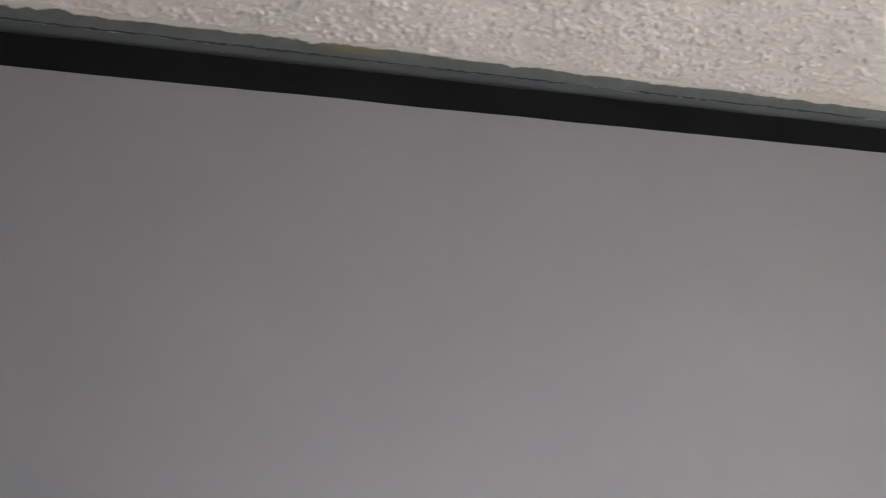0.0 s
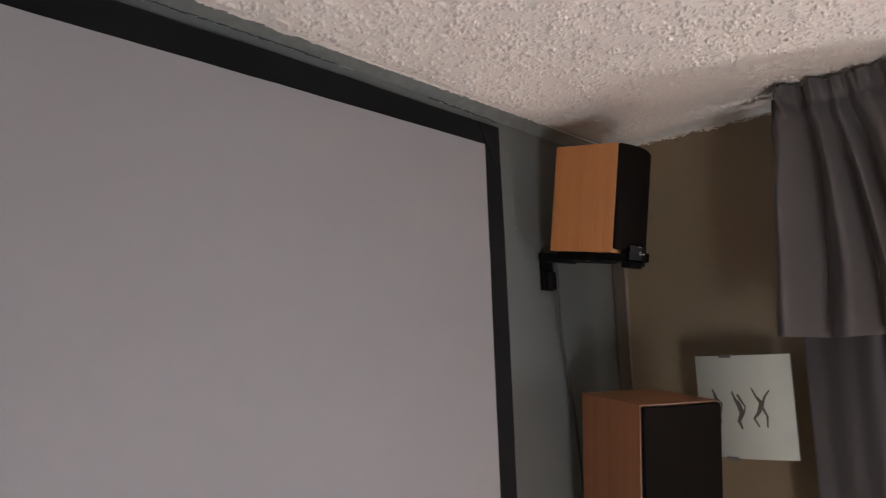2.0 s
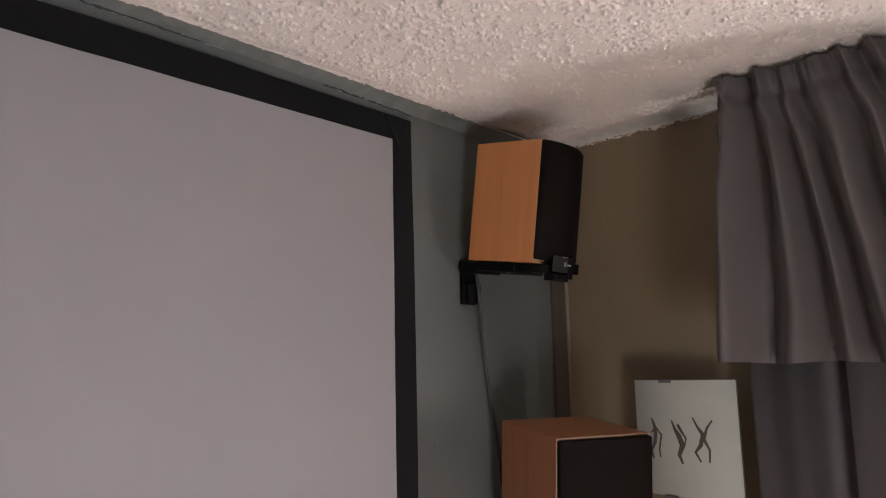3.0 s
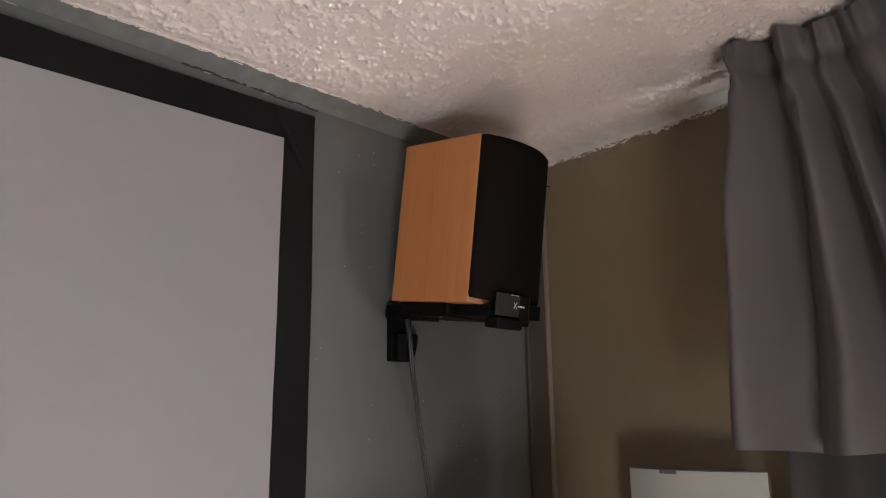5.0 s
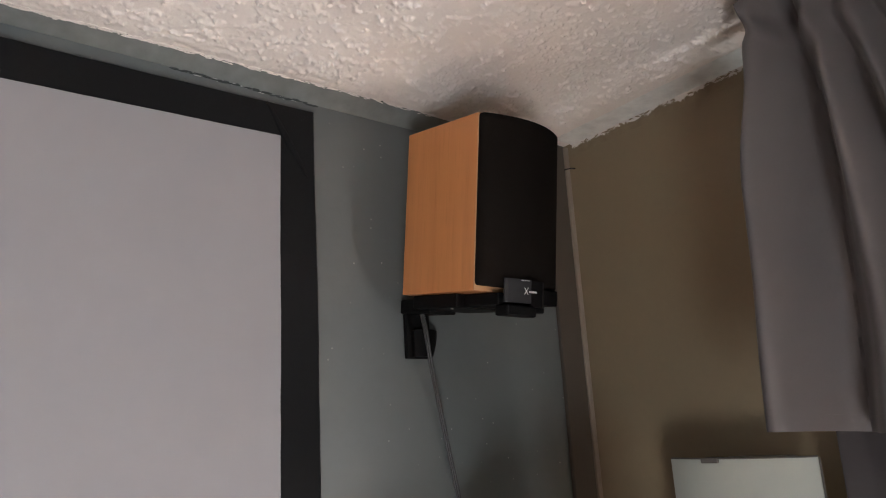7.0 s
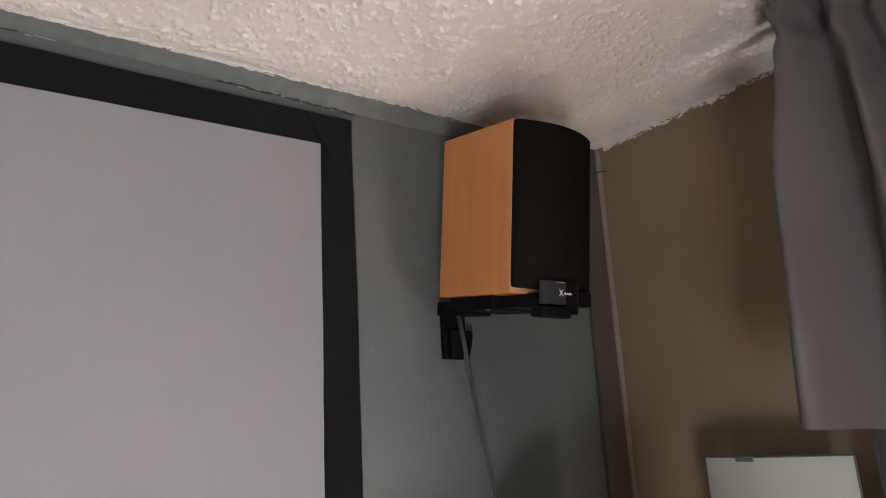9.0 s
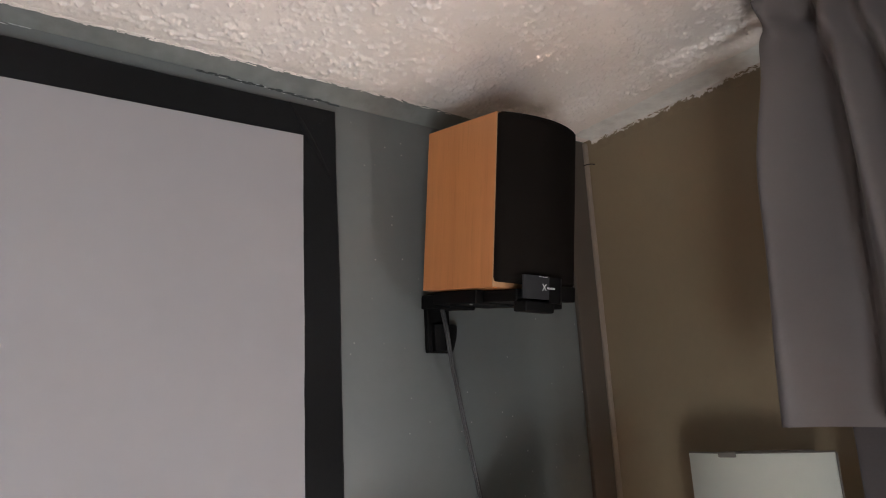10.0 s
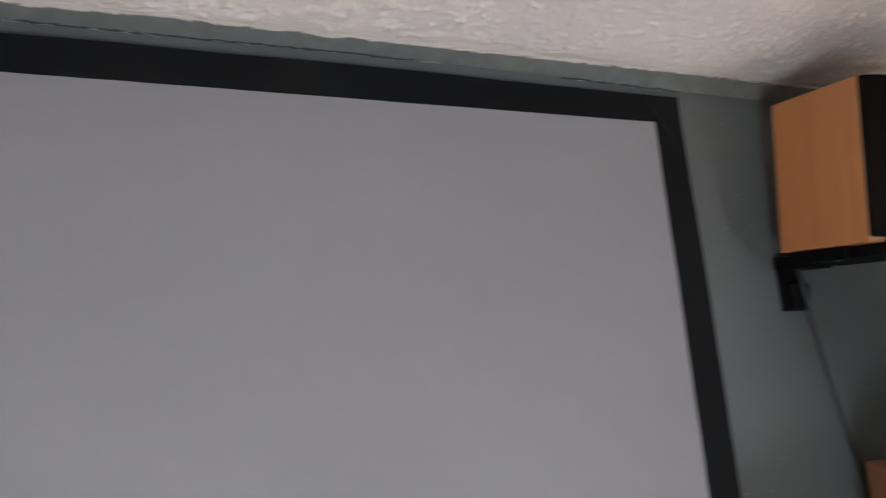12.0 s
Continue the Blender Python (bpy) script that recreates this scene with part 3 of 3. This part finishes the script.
def speaker_bracket():
    base = pose(2.242, NORTH, 1.952)
    b = thing("speaker_bracket", "black steel wall bracket holding up the small loudspeaker", "bracket", base)
    m = base.inverted() @ SPEAKER
    part("wall_plate", new_box((-0.022, -0.013, -0.048), (0.030, -0.0005, 0.060), 0.002), black_steel, b)
    bm = bmesh.new()
    shell(bm, 12, 12, lambda u, v: (-0.012 + 0.054 * u - 0.012 * (1 - v) ** 2 * u, -0.012 - 0.022 * math.sin(math.pi * (0.15 + 0.75 * u)), -0.046 + 0.050 * v), lambda u, v: (-0.012 + 0.050 * u - 0.012 * (1 - v) ** 2 * u, -0.006, -0.046 + 0.050 * v))
    part("pivot_cover", bm, black_steel, b, "rounded black pivot cover", True)
    part("arm", new_box((-0.052, -0.03, -0.030), (0.010, 0.060, -0.004), 0.003, m), black_steel, b)
    part("rail", new_box((-0.076, -0.130, -0.024), (0.052, -0.012, -0.0008), 0.002, m), black_steel, b)
    part("sliding_rail", new_box((-0.058, -0.212, -0.021), (0.040, -0.11, -0.0012), 0.002, m), black_steel, b)
    for x, y, z in ((-0.064, -0.105, -0.026), (-0.030, -0.185, -0.023), (-0.045, -0.208, -0.022)):
        bm = bmesh.new()
        cylinder(bm, m @ Vector((x, y, z)), m @ Vector((x, y, z + 0.004)), 0.0030, 0.0024, 12)
        part("screw", bm, steel, b)
    face = [(-0.060, -0.229), (-0.056, -0.232), (-0.010, -0.2378)]
    clamp = part("front_clamp", plate(bmesh.new(), face, -0.017, 0.021, 0.003, m), grey_plastic, b, "dark grey plastic front clamp")
    part("clamp_side", plate(bmesh.new(), [(-0.010, -0.2379), (0.018, -0.236), (0.032, -0.226)], -0.022, 0.020, 0.004, m), black_steel, b)
    bm = bmesh.new()
    box(bm, (-0.054, -0.230, -0.038), (0.012, -0.200, -0.020), 0.003, m)
    box(bm, (0.010, -0.228, -0.030), (0.032, -0.205, -0.018), 0.002, m)
    box(bm, (0.030, -0.222, -0.016), (0.070, -0.196, 0.010), 0.002, m)
    part("clamp_foot", bm, black_steel, b)

    def on_face(x, z):
        return m @ Vector((x, -0.232 - 0.0065 * (x + 0.056) / 0.052 - 0.0004 if x < -0.004 else -0.2392 + 0.0026 * (x + 0.004) / 0.024, z))

    def stroke(bm, a, c, width):
        a, c = on_face(*a), on_face(*c)
        side = (c - a).cross(Vector((0, 1, 0))).normalized() * width / 2
        lift = Vector((0, -0.0004, 0))
        vs = [bm.verts.new(p) for p in (a + side, c + side, c - side, a - side)]
        us = [bm.verts.new(p + lift) for p in (a + side, c + side, c - side, a - side)]
        bm.faces.new(us)
        for n in range(4):
            bm.faces.new((vs[n], vs[(n + 1) % 4], us[(n + 1) % 4], us[n]))

    bm = bmesh.new()
    stroke(bm, (-0.024, -0.003), (-0.0165, 0.008), 0.0011)
    stroke(bm, (-0.024, 0.008), (-0.0165, -0.003), 0.0011)
    for n in range(7):
        stroke(bm, (-0.0145 + n * 0.0025, 0.0015), (-0.0129 + n * 0.0025, 0.0015), 0.0034 if n % 2 else 0.0026)
    part("badge", bm, print_white, clamp, "small white printed badge")
    bm = bmesh.new()
    for n in range(5):
        stroke(bm, (-0.031 + n * 0.0036, 0.0192), (-0.0286 + n * 0.0036, 0.0192), 0.0011)
    part("lettering_bars", bm, print_white, clamp, "row of tiny white printed bars")
    return b


speaker_bracket()


def speaker_cable():
    c = thing("speaker_cable", "thin dark twin loudspeaker cable hanging down the grey wall", "cable", pose(2.245, 1.45, 1.99))
    for n, (dx, dy) in enumerate(((0, 0), (0.0040, -0.0012))):
        pts = [(-0.020, -0.014, 0.022), (-0.018, -0.020, 0.000), (-0.008, -0.020, -0.05), (0.007, -0.010, -0.108), (0.027, 0.003, -0.16), (0.046, 0.012, -0.225), (0.074, 0.017, -0.345), (0.100, 0.017, -0.48), (0.125, 0.018, -0.80), (0.14, 0.018, -1.50), (0.15, 0.0, -1.985)]
        part("strand", tube(bmesh.new(), [(x + dx, y + dy, z) for x, y, z in pts], 0.0024), rubber, c, "", True)
    return c


speaker_cable()


def stand_speaker():
    w, d, h = 0.242, 0.262, 0.42
    m = Matrix.Translation((2.150, 1.148, 1.588)) @ pose(0, 0, 0, 0, 0, -25) @ pose(0, 0, 0, 5.0, 0, 0)
    s = thing("stand_loudspeaker", "cherry-veneered loudspeaker with a flat black grille on a stand", "loudspeaker", m)
    part("cabinet", new_box((0, 0, -h), (w, d, 0), 0.0025), cherry, s, "reddish cherry veneer cabinet")
    bm = new_box((0.001, -0.016, -h + 0.004), (w - 0.001, -0.0005, -0.006), 0.004)
    part("grille", bm, grille_cloth, s, "flat black cloth grille")
    part("front_edge", new_box((0.0005, -0.003, -0.0045), (w - 0.0005, -0.0003, -0.0006), 0.0008), stand_edge_band, s, "pale front edge band")
    base = m @ Vector((w / 2, d / 2, -h))
    st = thing("speaker_stand", "black steel loudspeaker stand with a tilted top plate", "stand", pose(base.x, base.y, 0, 0, 0, -25))
    part("top_plate", new_box((-0.08, -0.09, -0.010), (0.08, 0.09, -0.001), 0.002, Matrix.Translation((0, 0, base.z)) @ pose(0, 0, 0, 5, 0, 0)), black_steel, st)
    bm = bmesh.new()
    cylinder(bm, (0, 0, 0.02), (0, 0, base.z - 0.008), 0.022)
    part("pole", bm, black_steel, st, "", True)
    part("base_plate", new_box((-0.11, -0.12, 0), (0.11, 0.12, 0.02), 0.004), black_steel, st)


stand_speaker()


# ---- wall sconce ----
def sconce():
    s = thing("wall_sconce", "unlit wall sconce with curved frosted glass and painted dark strokes", "wall lamp", pose(EAST - 0.045, 1.072, 1.555))
    half, hh = 0.136, 0.143

    def face(y, z, out=0.0):
        return Vector((-0.047 - 0.032 * (1 - (y / half) ** 2) - out, y, z))

    bm = bmesh.new()
    shell(bm, 28, 6, lambda u, v: face((2 * u - 1) * half, (2 * v - 1) * hh), lambda u, v: face((2 * u - 1) * half, (2 * v - 1) * hh, -0.005))
    part("glass_panel", bm, frosted, s, "curved frosted white glass", True)
    bm = bmesh.new()
    tube(bm, [face(half * (1 - 2 * k / 8), hh + 0.0012, -0.0025) for k in range(9)], 0.0016, 8, 4)
    part("top_rim", bm, clip_metal, s, "thin grey metal rim", True)
    bm = bmesh.new()
    tube(bm, [face(-half - 0.0012, hh * (1 - 2 * k / 4), -0.0025) for k in range(5)], 0.0016, 8, 4)
    part("side_rim", bm, clip_metal, s, "thin grey metal rim", True)
    for z in (-hh, hh):
        part("clip", new_box((-0.082, 0.016, z - 0.006), (-0.060, 0.050, z + 0.003), 0.002), clip_metal, s, "small grey metal clip")
        part("arm", new_box((-0.066, 0.028, z * 0.96 - 0.004), (-0.012, 0.040, z * 0.96 + 0.004), 0.001), steel, s)
    part("back_plate", new_box((-0.014, -0.055, -hh), (0.0445, 0.055, hh), 0.004), steel, s)

    def ribbon(bm, pts, width):
        rows = []
        for k, (y, z, w) in enumerate(pts):
            (ya, za, _), (yb, zb, _) = pts[max(k - 1, 0)], pts[min(k + 1, len(pts) - 1)]
            side = Vector((0, -(zb - za), yb - ya)).normalized() * width / 2 * w
            p = face(y, z, 0.0004)
            rows.append([bm.verts.new(p + side + Vector((-0.0005, 0, 0))), bm.verts.new(p - side + Vector((-0.0005, 0, 0))), bm.verts.new(p - side), bm.verts.new(p + side)])
        for a, b in zip(rows, rows[1:]):
            for n in range(4):
                bm.faces.new((a[n], a[(n + 1) % 4], b[(n + 1) % 4], b[n]))

    shapes = (
        [(0.082, 0.047, 0.5), (0.074, 0.030, 1.1), (0.070, 0.008, 1.7), (0.074, -0.014, 1.5), (0.086, -0.034, 0.8), (0.082, -0.055, 0.6)],
        [(0.086, 0.010, 0.5), (0.070, 0.024, 0.9), (0.054, 0.006, 0.7), (0.062, -0.030, 0.6), (0.060, -0.050, 0.5)],
        [(0.022, 0.044, 0.5), (0.014, 0.022, 1.0), (0.004, 0.006, 1.8), (-0.004, -0.018, 2.0), (0.006, -0.040, 1.4), (-0.002, -0.062, 0.7)],
        [(0.006, 0.034, 1.0), (-0.004, 0.016, 0.9), (-0.014, 0.000, 0.6), (-0.010, -0.016, 0.5)],
        [(-0.034, 0.052, 0.5), (-0.044, 0.030, 0.8), (-0.056, 0.012, 1.7), (-0.050, -0.014, 1.4), (-0.036, -0.032, 0.9), (-0.048, -0.055, 0.6)],
        [(-0.080, 0.046, 0.5), (-0.066, 0.026, 0.8), (-0.058, 0.000, 1.2), (-0.070, -0.026, 0.8), (-0.068, -0.056, 0.6)],
    )
    for pts in shapes:
        bm = bmesh.new()
        ribbon(bm, pts, 0.0075)
        part("brush_stroke", bm, motif_paint, s, "dark brown painted stroke")
    return s


sconce()


# ---- curtains ----
def pleat(y, seed, sharp=1.0):
    v = math.sin(y * 52 + 1.4 * wobble(y * 9, seed) + seed) + 0.45 * math.sin(y * 113 + seed * 2 + 1.2 * wobble(y * 14, seed + 4))
    return v * sharp


VALLEYS = (-0.03, 0.205, 0.345, 0.46, 0.61, 0.73, 0.87, 1.05)


def valance():
    c = thing("curtain_valance", "gathered grey cloth valance hanging from the curtain rod", "curtain", pose(2.50, 0.6, 1.74))

    def place(u, v, out=0.0):
        drop = 1 - v
        top = 0.6620 + 0.012 * wobble(u * 9, 9.0) + 0.005 * wobble(u * 23, 2.0) - 0.006 * math.exp(-u * 30)
        z = v * top - 0.010 * u * drop + (1 - v) * 0.003 * math.sin(u * 21)
        left = 0.888 + 0.040 * drop**1.8 + 0.009 * math.exp(-(((v - 0.88) / 0.09) ** 2))
        width = 0.44 + 0.28 * drop**0.9
        y = left - width * u
        at = u + 0.012 * math.sin(9 * u + 5 * v) + 0.02 * wobble(u * 4, v * 2.5)
        k = max(n for n in range(len(VALLEYS) - 1) if at >= VALLEYS[n] or n == 0)
        t = min(1.0, max(0.0, (at - VALLEYS[k]) / (VALLEYS[k + 1] - VALLEYS[k])))
        swell = 0.5 - 0.5 * math.cos(6.2832 * t)
        fold = (0.15 + 0.85 * swell**0.95) * (1.0 if k == 0 else 0.86 - 0.10 * (k % 3))
        depth = 0.050 + 0.070 * smooth(drop, 0.03, 0.5)
        second = 0.013 * math.exp(-drop * 4.0) * math.sin(6.2832 * (u / 0.17 - 0.6 * drop) + 1.5 * wobble(u * 9, 3))
        head = 0.003 * smooth(v, 0.9, 0.96) * math.sin(u * 130 + 2 * wobble(u * 20, 1.0))
        pinch = 0.014 * math.exp(-(((v - 0.915) / 0.03) ** 2))
        x = 0.048 - 0.045 * smooth(u, 0.0, 0.10) - depth * fold + second + head + pinch + 0.004 * wobble(u * 7, v * 4, 6)
        x -= 0.010 * math.exp(-(((u - 0.075 - 0.02 * drop) / 0.030) ** 2)) * smooth(drop, 0.04, 0.25)
        along = (0.985 - v) / 0.13
        x -= 0.017 * smooth(along, 0.0, 0.15) * (1 - smooth(along, 0.6, 1.15)) * math.exp(-(((u - 0.07 - 0.09 * along) / 0.022) ** 2))
        x += 0.012 * math.exp(-(((u - 0.265) / 0.022) ** 2) - ((v - 0.80) / 0.045) ** 2)
        return Vector((x + out, y - 0.6, z))

    bm = bmesh.new()
    shell(bm, 220, 90, lambda u, v: place(u, v), lambda u, v: place(u, v, 0.003))
    part("cloth", bm, curtain_cloth, c, "", True)
    bm = bmesh.new()
    shell(bm, 170, 3, lambda u, v: place(u, 0.028 + 0.004 * v, -0.0009), lambda u, v: place(u, 0.028 + 0.004 * v, 0.001))
    part("hem_stitching", bm, curtain_cloth, c, "stitched hem line", True)
    return c


valance()


def long_curtain(y0, y1, x, seed, label):
    c = thing("curtain", label, "curtain", pose(x, (y0 + y1) / 2, 0.03), "long curtains")

    def place(u, v):
        y = y0 + (y1 - y0) * u
        # Unseen end curls forward, near edge meets the wall; both added to block light.
        turn = 0.045 * smooth(y, 0.24, 0.03) - 0.105 * smooth(y, 0.882, 0.905)
        return 0.010 * pleat(y * 0.7, seed) * (1.1 - 0.3 * v) + 0.01 * wobble(y * 6, v * 2, seed) - turn, y - (y0 + y1) / 2 + 0.006 * (1 - v), 2.30 * v

    bm = bmesh.new()
    shell(bm, 70, 30, place, lambda u, v: Vector(place(u, v)) + Vector((0.003, 0, 0)))
    part("cloth", bm, lining_cloth, c, "", True)
    return c


long_curtain(0.905, 0.655, 2.585, 2.1, "dark grey cloth curtain hanging behind the valance")
long_curtain(0.668, 0.03, 2.562, 5.3, "dark grey cloth curtain overlapping its neighbour")


def curtain_rod():
    r = thing("curtain_rod", "dark metal curtain rod close under the ceiling", "curtain rod", pose(2.575, 0.6, 2.350))
    bm = bmesh.new()
    cylinder(bm, (0, -0.32, 0), (0, 0.256, 0), 0.007)
    part("pole", bm, rod_metal, r, "", True)
    bm = bmesh.new()
    bmesh.ops.create_uvsphere(bm, u_segments=16, v_segments=10, radius=0.014, matrix=Matrix.Translation((-0.055, 0.262, 0.026)))
    part("finial", bm, rod_metal, r, "", True)
    for y in (-0.29, 0.20):
        part("rod_bracket", new_box((-0.006, y - 0.008, -0.012), (EAST - 2.575 - 0.0005, y + 0.008, -0.004), 0.001), rod_metal, r)
    return r


curtain_rod()


def nail():
    n = thing("nail", "small bent steel nail in the brown wall by the corner", "nail", pose(EAST, 1.448, 2.356))
    bm = bmesh.new()
    tube(bm, [(0.0, 0.0, 0.0), (-0.012, 0.006, 0.0), (-0.020, 0.022, -0.001)], 0.0014, 8, 6)
    part("shank", bm, rod_metal, n)
    bm = bmesh.new()
    cylinder(bm, (-0.0205, 0.022, -0.001), (-0.022, 0.025, -0.001), 0.0034, None, 12)
    part("head", bm, rod_metal, n)


nail()

for px, py, r in ((2.169, 1.442, 0.0022), (2.175, 1.449, 0.0012)):
    bm = bmesh.new()
    bmesh.ops.create_icosphere(bm, subdivisions=2, radius=r, matrix=Matrix.Translation((px, py, TOP - 0.002)) @ Matrix.Diagonal((1, 1, 0.5, 1)))
    solid("ceiling_speck", bm, black_steel, "tiny dark speck stuck to the ceiling", "speck", "", True)
